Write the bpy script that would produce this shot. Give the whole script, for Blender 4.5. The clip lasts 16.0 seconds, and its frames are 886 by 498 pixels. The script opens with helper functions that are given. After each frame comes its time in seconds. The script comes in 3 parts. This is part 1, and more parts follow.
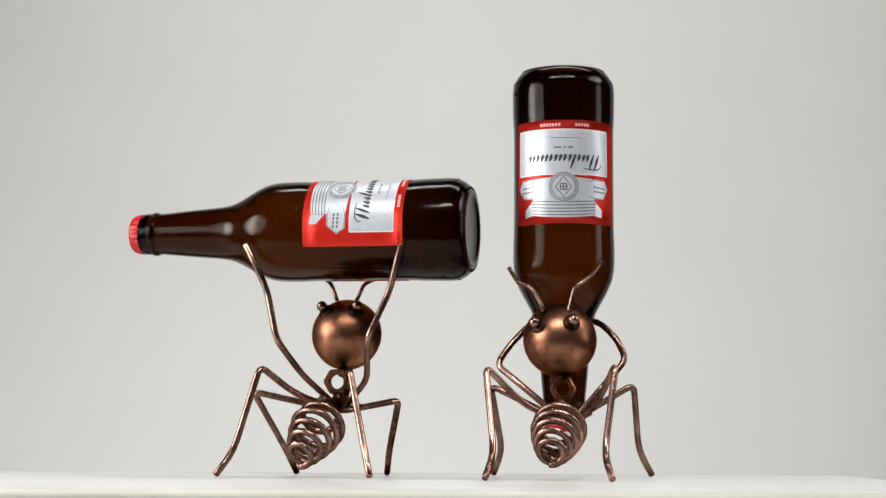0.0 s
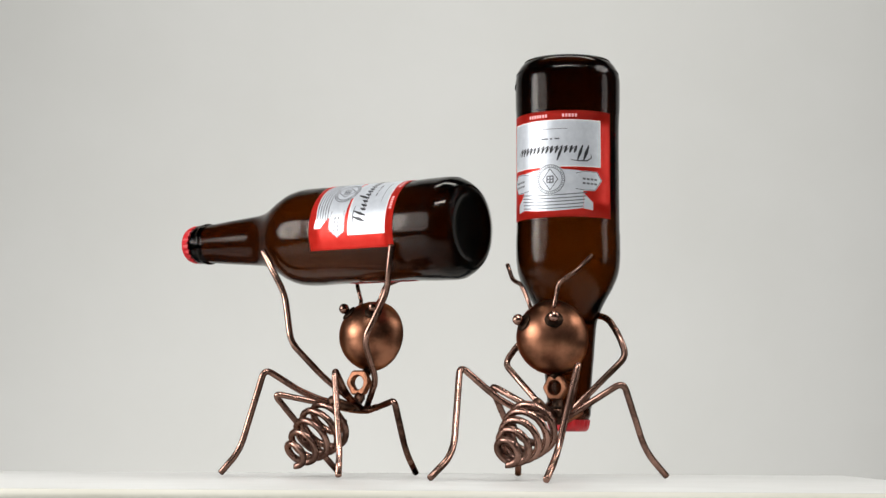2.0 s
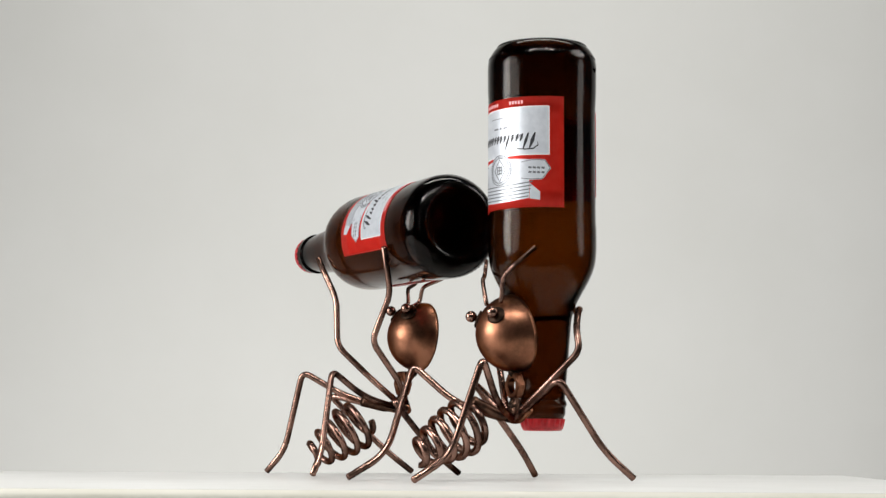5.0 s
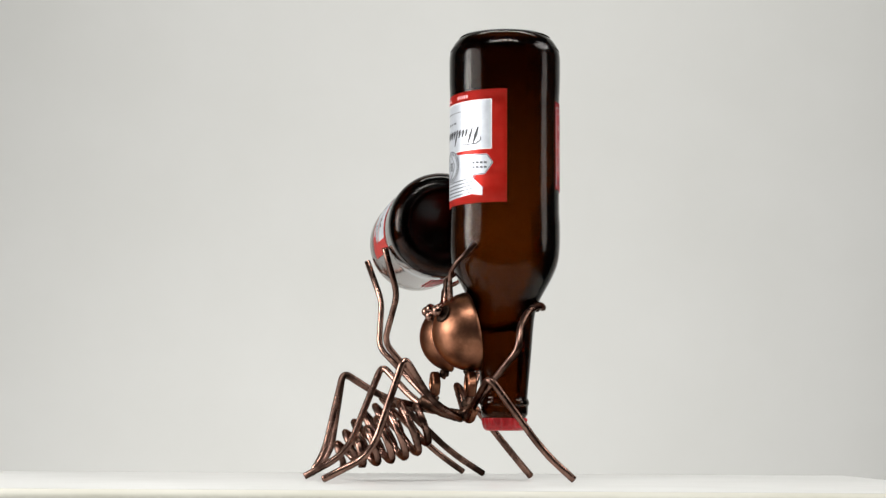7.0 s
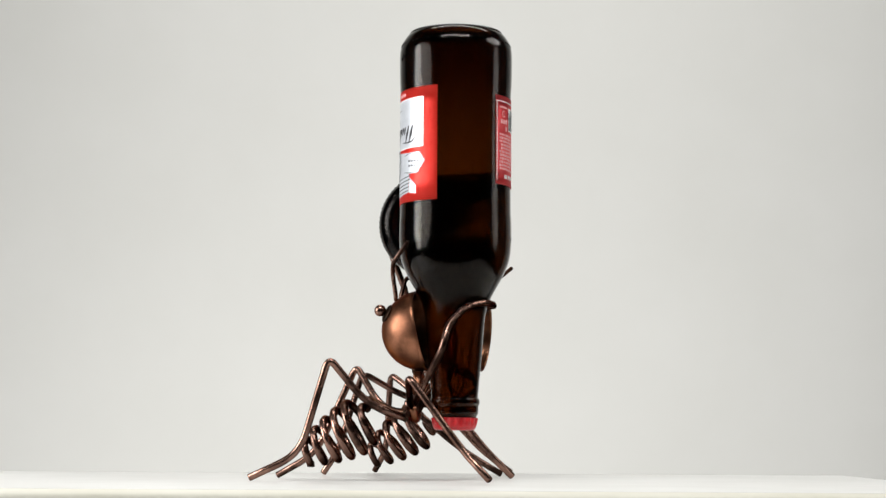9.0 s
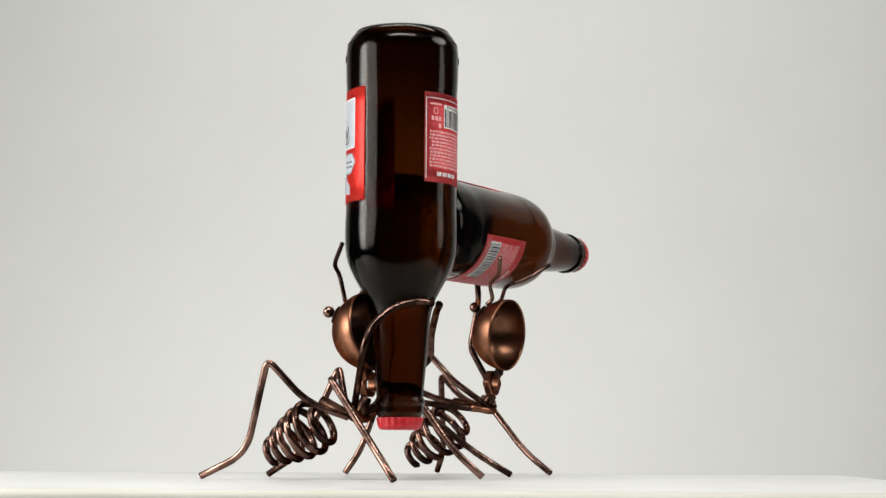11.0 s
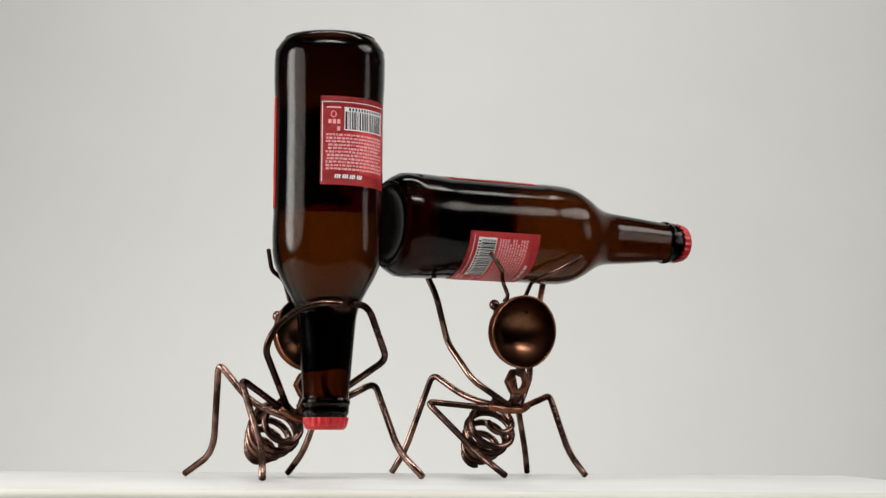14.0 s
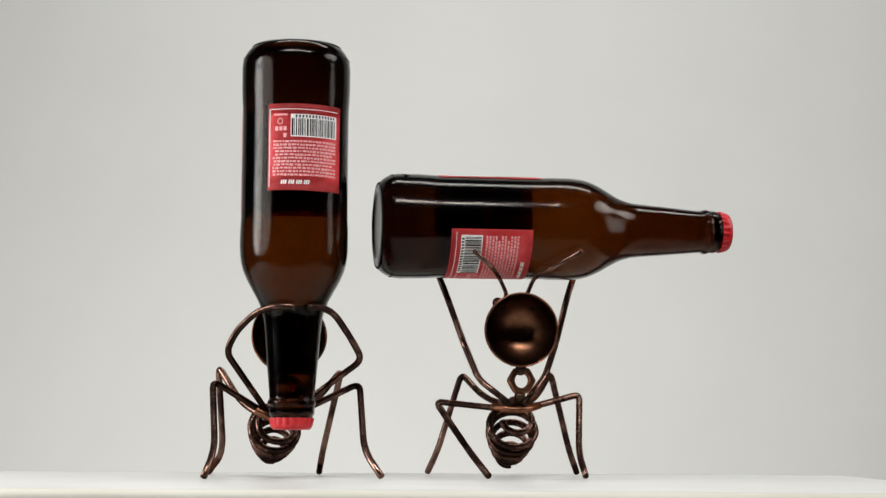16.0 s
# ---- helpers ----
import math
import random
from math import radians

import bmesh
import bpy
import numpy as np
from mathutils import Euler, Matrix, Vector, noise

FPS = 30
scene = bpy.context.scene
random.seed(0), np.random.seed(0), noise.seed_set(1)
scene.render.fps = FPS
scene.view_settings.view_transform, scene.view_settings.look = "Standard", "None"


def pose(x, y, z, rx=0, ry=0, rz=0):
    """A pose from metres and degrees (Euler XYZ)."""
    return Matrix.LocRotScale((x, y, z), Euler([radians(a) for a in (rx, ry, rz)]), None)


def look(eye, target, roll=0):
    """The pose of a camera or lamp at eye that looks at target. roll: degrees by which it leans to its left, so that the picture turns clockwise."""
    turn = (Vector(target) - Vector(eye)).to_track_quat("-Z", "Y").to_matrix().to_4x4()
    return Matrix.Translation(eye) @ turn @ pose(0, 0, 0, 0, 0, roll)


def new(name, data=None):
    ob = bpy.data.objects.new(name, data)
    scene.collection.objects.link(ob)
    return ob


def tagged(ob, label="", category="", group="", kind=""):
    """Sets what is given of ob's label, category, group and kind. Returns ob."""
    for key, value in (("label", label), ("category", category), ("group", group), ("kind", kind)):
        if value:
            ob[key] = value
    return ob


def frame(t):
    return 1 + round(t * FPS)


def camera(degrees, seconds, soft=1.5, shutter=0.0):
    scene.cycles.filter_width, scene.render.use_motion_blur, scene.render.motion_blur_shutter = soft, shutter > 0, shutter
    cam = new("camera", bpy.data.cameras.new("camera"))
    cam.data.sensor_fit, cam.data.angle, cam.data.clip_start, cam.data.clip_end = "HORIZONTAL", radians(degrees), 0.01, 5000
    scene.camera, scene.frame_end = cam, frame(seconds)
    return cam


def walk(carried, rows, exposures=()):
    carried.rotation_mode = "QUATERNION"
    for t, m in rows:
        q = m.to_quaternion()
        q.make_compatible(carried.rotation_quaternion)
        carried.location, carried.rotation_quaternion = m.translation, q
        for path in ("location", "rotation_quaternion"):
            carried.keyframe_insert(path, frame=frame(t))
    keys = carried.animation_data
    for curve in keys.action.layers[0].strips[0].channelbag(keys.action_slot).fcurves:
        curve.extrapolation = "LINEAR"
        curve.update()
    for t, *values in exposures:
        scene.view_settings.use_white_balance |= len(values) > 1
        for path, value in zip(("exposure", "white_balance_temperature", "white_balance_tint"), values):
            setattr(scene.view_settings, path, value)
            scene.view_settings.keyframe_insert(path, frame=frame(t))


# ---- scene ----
# ---- camera: it stands still, low over the table ----
cam = camera(29.163, 16.0, soft=1.4)
EYE = Vector((0.01328, -1.1, 0.02423))
TILT = radians(6.387)
VIEW = look(EYE, EYE + Vector((0, math.cos(TILT), math.sin(TILT))), 0.2786)
walk(cam, [(0, VIEW), (16, VIEW)], exposures=[(0, 0.0), (3.5, 0.02), (7, 0.07), (9, 0.15), (12.5, 0.02), (16, -0.02)])

# ---- light: softboxes on both sides of the table, one overhead, one on the backdrop and an added low fill ----
world = bpy.data.worlds.new("studio")
scene.world = world
world.use_nodes = True
world.node_tree.nodes["Background"].inputs[0].default_value = (0.5, 0.5, 0.5, 1)
world.node_tree.nodes["Background"].inputs[1].default_value = 0.02


def softbox(name, eye, target, width, height, watts, colour=(1, 1, 1), shape="RECTANGLE"):
    data = bpy.data.lights.new(name, "AREA")
    data.shape, data.size, data.size_y, data.energy, data.color = shape, width, height, watts, colour
    ob = new(name, data)
    ob.matrix_world = look(eye, target)
    return ob


softbox("softbox_key", (-1.00, -0.40, 0.36), (0, 0, 0.16), 0.86, 0.66, 6.9, (1, 0.99, 0.975), "ELLIPSE")
softbox("softbox_key_core", (-1.03, -0.24, 0.34), (0, 0, 0.16), 0.30, 0.60, 4.6, (1, 0.99, 0.985), "ELLIPSE")
softbox("softbox_side", (0.92, -0.10, 0.78), (0, 0, 0.16), 0.60, 0.36, 3.9, (1, 0.99, 0.975), "ELLIPSE")
softbox("softbox_side_low", (1.03, -0.12, 0.31), (0, 0, 0.16), 0.26, 0.50, 0.95, (1, 0.99, 0.985), "ELLIPSE")
softbox("softbox_top", (0.0, -0.68, 0.95), (0, 0, 0.12), 0.8, 0.09, 9.0, (1, 0.99, 0.975))
softbox("softbox_backdrop", (0.20, 0.45, 1.7), (0.33, 1.6, 0.15), 1.5, 0.3, 13.3, (1.0, 0.992, 0.955))
# unseen fill, added behind and below the tabletop to brighten the lower backdrop
softbox("fill_low", (-0.14, 0.55, -0.45), (0.04, 1.6, 0.25), 1.3, 0.3, 8.9, (1.0, 0.992, 0.955))


# ---- materials ----
def material(name, colour, rough=0.5, metal=0.0, spec=0.5):
    m = bpy.data.materials.new(name)
    m.use_nodes = True
    b = m.node_tree.nodes["Principled BSDF"]
    b.inputs["Base Color"].default_value = (*colour, 1)
    b.inputs["Roughness"].default_value = rough
    b.inputs["Metallic"].default_value = metal
    b.inputs["Specular IOR Level"].default_value = spec
    return m


def node(m, kind, **values):
    n = m.node_tree.nodes.new(kind)
    for key, value in values.items():
        n.inputs[key].default_value = value
    return n


def link(m, a, out, b, into):
    m.node_tree.links.new(a.outputs[out], b.inputs[into])


def bsdf(m):
    return m.node_tree.nodes["Principled BSDF"]


def vary(m, dark, light, scale, low=0.35, high=0.65, detail=5.0, stretch=None):
    """Noise between two colours, in object space."""
    tex = node(m, "ShaderNodeTexCoord")
    noise_tex = node(m, "ShaderNodeTexNoise", Scale=scale, Detail=detail, Roughness=0.6)
    ramp = node(m, "ShaderNodeValToRGB")
    ramp.color_ramp.elements[0].position, ramp.color_ramp.elements[1].position = low, high
    ramp.color_ramp.elements[0].color, ramp.color_ramp.elements[1].color = (*dark, 1), (*light, 1)
    if stretch:
        mapping = node(m, "ShaderNodeMapping", Scale=stretch)
        link(m, tex, "Object", mapping, "Vector")
        link(m, mapping, "Vector", noise_tex, "Vector")
    else:
        link(m, tex, "Object", noise_tex, "Vector")
    link(m, noise_tex, "Fac", ramp, "Fac")
    link(m, ramp, "Color", bsdf(m), "Base Color")
    return tex, noise_tex


def relief(m, tex, scale, strength, distance, detail=4.0):
    fine = node(m, "ShaderNodeTexNoise", Scale=scale, Detail=detail)
    bump = node(m, "ShaderNodeBump", Strength=strength, Distance=distance)
    link(m, tex, "Object", fine, "Vector")
    link(m, fine, "Fac", bump, "Height")
    link(m, bump, "Normal", bsdf(m), "Normal")
    return fine


def rough_from(m, noise_tex, low, high):
    span = node(m, "ShaderNodeMapRange")
    span.inputs["To Min"].default_value, span.inputs["To Max"].default_value = low, high
    link(m, noise_tex, "Fac", span, "Value")
    link(m, span, "Result", bsdf(m), "Roughness")


BRONZE = material("antique_copper", (0.4, 0.22, 0.15), 0.36, 1.0)
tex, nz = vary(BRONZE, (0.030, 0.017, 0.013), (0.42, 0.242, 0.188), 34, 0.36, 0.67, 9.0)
# the wires are rubbed bright on the ants' fronts and keep dark patina behind; overhead light is put into the colour
# too: tops lighter, undersides darker
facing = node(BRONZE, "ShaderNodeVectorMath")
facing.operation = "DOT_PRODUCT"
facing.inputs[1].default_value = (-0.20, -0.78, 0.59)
rubbed_toplit = node(BRONZE, "ShaderNodeMath")
rubbed_toplit.operation = "MULTIPLY_ADD"
rubbed_toplit.inputs[1].default_value = 0.12
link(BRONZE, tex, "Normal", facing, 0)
link(BRONZE, facing, "Value", rubbed_toplit, 0)
link(BRONZE, nz, "Fac", rubbed_toplit, 2)
link(BRONZE, rubbed_toplit, "Value", next(n for n in BRONZE.node_tree.nodes if n.type == "VALTORGB"), "Fac")
relief(BRONZE, tex, 900, 0.16, 0.0004)
rough_from(BRONZE, nz, 0.36, 0.18)
HEAD = material("brushed_copper_shell", (0.4, 0.22, 0.15), 0.34, 1.0)
tex, nz = vary(HEAD, (0.055, 0.023, 0.012), (0.37, 0.162, 0.094), 40, 0.32, 0.60)
relief(HEAD, tex, 1100, 0.06, 0.0003)
rough_from(HEAD, nz, 0.42, 0.30)
DARKMETAL = material("dark_oxidised_copper", (0.1, 0.06, 0.04), 0.4, 1.0)
tex, nz = vary(DARKMETAL, (0.03, 0.018, 0.014), (0.14, 0.075, 0.05), 120)
relief(DARKMETAL, tex, 900, 0.15, 0.0004)

BURNT = material("burnt_weld", (0.02, 0.013, 0.01), 0.45, 0.8)
tex, nz = vary(BURNT, (0.012, 0.008, 0.006), (0.05, 0.028, 0.018), 400)
INSIDE = material("dark_copper_inside", (0.15, 0.08, 0.05), 0.3, 1.0)
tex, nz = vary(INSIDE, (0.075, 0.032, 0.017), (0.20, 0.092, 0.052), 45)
for m in (BRONZE, HEAD, DARKMETAL, BURNT, INSIDE):
    bsdf(m).inputs["Specular Tint"].default_value = (0.30, 0.22, 0.18, 1)

GLASS = material("amber_glass", (0.13, 0.036, 0.008), 0.05)
BEER = material("beer", (0.30, 0.165, 0.10), 0.0)
# each index is taken against the glass around it
for m, ior in ((GLASS, 1.37), (BEER, 1.34 / 1.37)):
    bsdf(m).inputs["Transmission Weight"].default_value = 1.0
    bsdf(m).inputs["IOR"].default_value = ior
gt = node(GLASS, "ShaderNodeTexCoord")
relief(GLASS, gt, 140, 0.05, 0.0006, 2.0)
smear = node(GLASS, "ShaderNodeTexNoise", Scale=60.0, Detail=5.0)
link(GLASS, gt, "Object", smear, "Vector")
rough_from(GLASS, smear, 0.08, 0.15)
# the underside of the base is stippled
smooth_part = next(n for n in GLASS.node_tree.nodes if n.type == "MAP_RANGE")
stipple = node(GLASS, "ShaderNodeMapRange")
for slot, value in (("From Min", 0.0012), ("From Max", 0.0045), ("To Min", 0.20), ("To Max", 0.0)):
    stipple.inputs[slot].default_value = value
rougher = node(GLASS, "ShaderNodeMath")
rougher.operation = "MAXIMUM"
link(GLASS, smooth_part, "Result", rougher, 0)
link(GLASS, stipple, "Result", rougher, 1)
link(GLASS, rougher, "Value", bsdf(GLASS), "Roughness")
bsdf(GLASS).inputs["Specular Tint"].default_value = (0.42, 0.40, 0.38, 1)
# the glass tint is darkest towards the base, lightest at the shoulder, darker again at the neck
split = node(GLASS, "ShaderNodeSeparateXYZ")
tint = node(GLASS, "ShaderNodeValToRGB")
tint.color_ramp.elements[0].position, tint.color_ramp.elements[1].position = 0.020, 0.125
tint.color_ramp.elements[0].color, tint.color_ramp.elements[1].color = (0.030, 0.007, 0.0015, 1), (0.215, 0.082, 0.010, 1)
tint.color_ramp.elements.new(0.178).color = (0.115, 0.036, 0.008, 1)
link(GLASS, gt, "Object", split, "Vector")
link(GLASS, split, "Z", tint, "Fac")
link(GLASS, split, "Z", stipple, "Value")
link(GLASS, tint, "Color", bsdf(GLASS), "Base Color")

CAPRED = material("red_lacquered_tin", (0.52, 0.012, 0.02), 0.32)
tex, nz = vary(CAPRED, (0.42, 0.008, 0.013), (0.58, 0.014, 0.02), 300)
RED = material("red_label_paper", (0.9, 0.03, 0.02), 0.38, 0.40)
tex, nz = vary(RED, (0.97, 0.034, 0.020), (1.0, 0.050, 0.030), 160)
relief(RED, tex, 1500, 0.05, 0.0002)
BACKRED = material("red_back_label_paper", (0.9, 0.05, 0.06), 0.40, 0.40, 0.8)
tex, nz = vary(BACKRED, (0.98, 0.080, 0.090), (1.0, 0.120, 0.130), 160)
relief(BACKRED, tex, 200, 0.25, 0.0006, 3.0)
SILVER = material("silver_label_foil", (0.66, 0.68, 0.71), 0.38, 0.40)
tex, nz = vary(SILVER, (0.60, 0.63, 0.675), (0.68, 0.71, 0.755), 220)
GREYINK = material("grey_ink", (0.13, 0.135, 0.15), 0.5)
BLACKINK = material("black_ink", (0.02, 0.02, 0.025), 0.45)
WHITEINK = material("white_ink", (0.82, 0.80, 0.78), 0.45)
PINKINK = material("pink_ink", (0.95, 0.42, 0.42), 0.45)

TABLE = material("white_laminate", (0.80, 0.80, 0.78), 0.35)
tex, nz = vary(TABLE, (0.64, 0.64, 0.615), (0.72, 0.72, 0.70), 9)
rough_from(TABLE, nz, 0.30, 0.42)
EDGE = material("beige_edge_band", (0.62, 0.58, 0.42), 0.5)
tex, nz = vary(EDGE, (0.63, 0.615, 0.52), (0.70, 0.685, 0.60), 12, stretch=(1, 8, 8))
PAPER = material("grey_backdrop_paper", (0.72, 0.72, 0.70), 0.9)
tex, nz = vary(PAPER, (0.70, 0.70, 0.675), (0.735, 0.735, 0.715), 2.2)
DARKWALL = material("dark_studio_paint", (0.035, 0.035, 0.035), 0.9)
vary(DARKWALL, (0.03, 0.03, 0.03), (0.042, 0.042, 0.042), 6)


# ---- mesh helpers ----
def part(name, bm, mat, parent=None, label="", smooth=True):
    me = bpy.data.meshes.new(name)
    bmesh.ops.recalc_face_normals(bm, faces=bm.faces)
    for f in bm.faces:
        f.smooth = smooth
    bm.to_mesh(me)
    bm.free()
    me.materials.append(mat)
    ob = new(name, me)
    if parent is not None:
        ob.parent = parent
    if label:
        tagged(ob, label)
    return ob


def thing(name, label, category, group=""):
    ob = new(name)
    ob.empty_display_size = 0.02
    return tagged(ob, label, category, group)


def box(bm, x0, y0, z0, x1, y1, z1, bevel=0.0):
    made = bmesh.ops.create_cube(bm, size=1.0)["verts"]
    for v in made:
        v.co = Vector(((x0 + x1) / 2 + v.co.x * (x1 - x0), (y0 + y1) / 2 + v.co.y * (y1 - y0), (z0 + z1) / 2 + v.co.z * (z1 - z0)))
    if bevel:
        edges = list({e for v in made for e in v.link_edges})
        bmesh.ops.bevel(bm, geom=edges, offset=bevel, segments=3, affect="EDGES", profile=0.5)


def rounded(points, bends, steps=7):
    """A polyline whose inner corners are rounded by the given lengths."""
    points = [Vector(p) for p in points]
    out = [points[0]]
    for i in range(1, len(points) - 1):
        a, p, b = points[i - 1], points[i], points[i + 1]
        r = bends[i - 1] if isinstance(bends, (list, tuple)) else bends
        r = min(r, (a - p).length * 0.48, (b - p).length * 0.48)
        p0, p1 = p + (a - p).normalized() * r, p + (b - p).normalized() * r
        for k in range(steps + 1):
            s = k / steps
            out.append(p0 * (1 - s) ** 2 + p * 2 * s * (1 - s) + p1 * s * s)
    out.append(points[-1])
    return out


def tube(bm, path, radius, sides=12, wobble=0.03, seed=0):
    """A round wire along a path, with slightly domed ends."""
    rng = random.Random(seed)
    path = [Vector(p) for p in path]
    clean = [path[0]]
    for p in path[1:]:
        if (p - clean[-1]).length > 1e-5:
            clean.append(p)
    path = clean
    ways = []
    for i in range(len(path)):
        ways.append((path[min(i + 1, len(path) - 1)] - path[max(i - 1, 0)]).normalized())
    side = ways[0].orthogonal().normalized()
    rings = []

    def ring(centre, way, r):
        nonlocal side
        side = (side - way * side.dot(way)).normalized()
        other = way.cross(side)
        return [bm.verts.new(centre + (side * math.cos(2 * math.pi * k / sides) + other * math.sin(2 * math.pi * k / sides)) * r) for k in range(sides)]

    rings.append(ring(path[0] - ways[0] * radius * 0.18, ways[0], radius * 0.72))
    for p, w in zip(path, ways):
        rings.append(ring(p, w, radius * (1 + rng.uniform(-wobble, wobble))))
    rings.append(ring(path[-1] + ways[-1] * radius * 0.18, ways[-1], radius * 0.72))
    for a, b in zip(rings, rings[1:]):
        for k in range(sides):
            bm.faces.new((a[k], a[(k + 1) % sides], b[(k + 1) % sides], b[k]))
    bm.faces.new(rings[0])
    bm.faces.new(rings[-1])


def wire(name, points, bends, radius, mat, parent, seed=0):
    bm = bmesh.new()
    tube(bm, rounded(points, bends), radius, seed=seed)
    return part(name, bm, mat, parent)


def spin(bm, profile, segments=64, wave=None):
    """A surface of revolution about z from (z, radius) pairs; ends on the axis are closed."""
    rings = []
    for z, r in profile:
        if r < 1e-6:
            rings.append([bm.verts.new((0, 0, z))])
        else:
            rings.append([bm.verts.new(((r + (wave(z, 2 * math.pi * k / segments) if wave else 0)) * math.cos(2 * math.pi * k / segments),
                                        (r + (wave(z, 2 * math.pi * k / segments) if wave else 0)) * math.sin(2 * math.pi * k / segments), z)) for k in range(segments)])
    for a, b in zip(rings, rings[1:]):
        for k in range(segments):
            j = (k + 1) % segments
            if len(a) == 1 and len(b) == 1:
                continue
            if len(a) == 1:
                bm.faces.new((a[0], b[k], b[j]))
            elif len(b) == 1:
                bm.faces.new((a[k], a[j], b[0]))
            else:
                bm.faces.new((a[k], a[j], b[j], b[k]))


def smooth_profile(points, steps=5):
    """Catmull-Rom through (z, r) pairs."""
    out = []
    for i in range(len(points) - 1):
        p0, p1, p2, p3 = points[max(i - 1, 0)], points[i], points[i + 1], points[min(i + 2, len(points) - 1)]
        for k in range(steps):
            s = k / steps
            out.append(tuple(0.5 * (2 * p1[c] + (p2[c] - p0[c]) * s + (2 * p0[c] - 5 * p1[c] + 4 * p2[c] - p3[c]) * s * s + (3 * p1[c] - p0[c] - 3 * p2[c] + p3[c]) * s ** 3) for c in (0, 1)))
    out.append(points[-1])
    return out


# ---- the setting ----
def studio():
    bm = bmesh.new()
    box(bm, -2.2, 1.60, -0.75, 2.2, 1.66, 2.1)
    tagged(part("backdrop", bm, PAPER, smooth=False), "plain light grey paper backdrop", "backdrop", kind="structure")
    for name, b in (("floor", (-2.2, -2.4, -0.81, 2.2, 1.66, -0.75)), ("ceiling", (-2.2, -2.4, 2.1, 2.2, 1.66, 2.16)),
                    ("wall_west", (-2.26, -2.4, -0.75, -2.2, 1.66, 2.1)), ("wall_east", (2.2, -2.4, -0.75, 2.26, 1.66, 2.1)),
                    ("wall_south", (-2.26, -2.46, -0.75, 2.26, -2.4, 2.1))):
        bm = bmesh.new()
        box(bm, *b)
        tagged(part(name, bm, DARKWALL, smooth=False), "dark painted studio " + name.split("_")[0], name.split("_")[0], kind="structure")


def table():
    ob = thing("table", "white laminated table with a beige edge", "table")
    bm = bmesh.new()
    box(bm, -0.5465, -0.2735, -0.0040, 0.2965, 0.1465, 0.0, 0.0003)
    part("tabletop", bm, TABLE, ob)
    bm = bmesh.new()
    box(bm, -0.5495, -0.2785, -0.022, 0.2995, 0.1495, -0.0003, 0.005)
    part("edge_band", bm, EDGE, ob, "beige edge band")
    for x in (-0.5, 0.25):
        for y in (-0.24, 0.11):
            bm = bmesh.new()
            box(bm, x - 0.02, y - 0.02, -0.75, x + 0.02, y + 0.02, -0.022, 0.003)
            part("leg", bm, TABLE, ob)
    ob.matrix_basis = pose(0, 0, 0, 0, 0, -2.0)


# ---- bottles ----
R = 0.0331
BOTTLE = [(0.0022, 0.0), (0.0021, 0.010), (0.0014, 0.019), (0.0, 0.0228), (0.0006, 0.0262), (0.0032, 0.0297), (0.0075, 0.0323), (0.0125, 0.0336),
          (0.020, 0.0337), (0.029, 0.0336), (0.036, R + 0.0002), (0.0395, R), (0.050, R - 0.0002), (0.090, R - 0.0002), (0.110, R - 0.0001), (0.116, 0.0333), (0.130, 0.0332), (0.1395, 0.0319), (0.148, 0.0286),
          (0.1555, 0.0245), (0.162, 0.0211), (0.1685, 0.0188), (0.176, 0.0175), (0.198, 0.0157), (0.2195, 0.0138), (0.2213, 0.0141), (0.2228, 0.0147), (0.2246, 0.0147),
          (0.2260, 0.0141), (0.2300, 0.0139), (0.2318, 0.0131), (0.2345, 0.0122), (0.2380, 0.0119), (0.2390, 0.0115), (0.2391, 0.0)]
SIZE = {"long": 0.982, "label": 0.0}  # length against the profile, shift of the labels in mm


def on_bottle(u, v, lift):
    """A place on the label: u millimetres round from the middle of the front, v millimetres above the base."""
    phi = -math.pi / 2 + u * 0.001 / R
    r = R + lift
    return (r * math.cos(phi), r * math.sin(phi), (v * SIZE["long"] + SIZE["label"]) * 0.001)


def band(bm, u0, u1, low, high, lift, step=1.5, rows=1):
    """A strip on the bottle between two curves v = low(u) and v = high(u)."""
    n = max(1, int(math.ceil((u1 - u0) / step)))
    grid = []
    for i in range(n + 1):
        u = u0 + (u1 - u0) * i / n
        a, b = (low(u) if callable(low) else low), (high(u) if callable(high) else high)
        grid.append([bm.verts.new(on_bottle(u, a + (b - a) * j / rows, lift)) for j in range(rows + 1)])
    for i in range(n):
        for j in range(rows):
            bm.faces.new((grid[i][j], grid[i + 1][j], grid[i + 1][j + 1], grid[i][j + 1]))


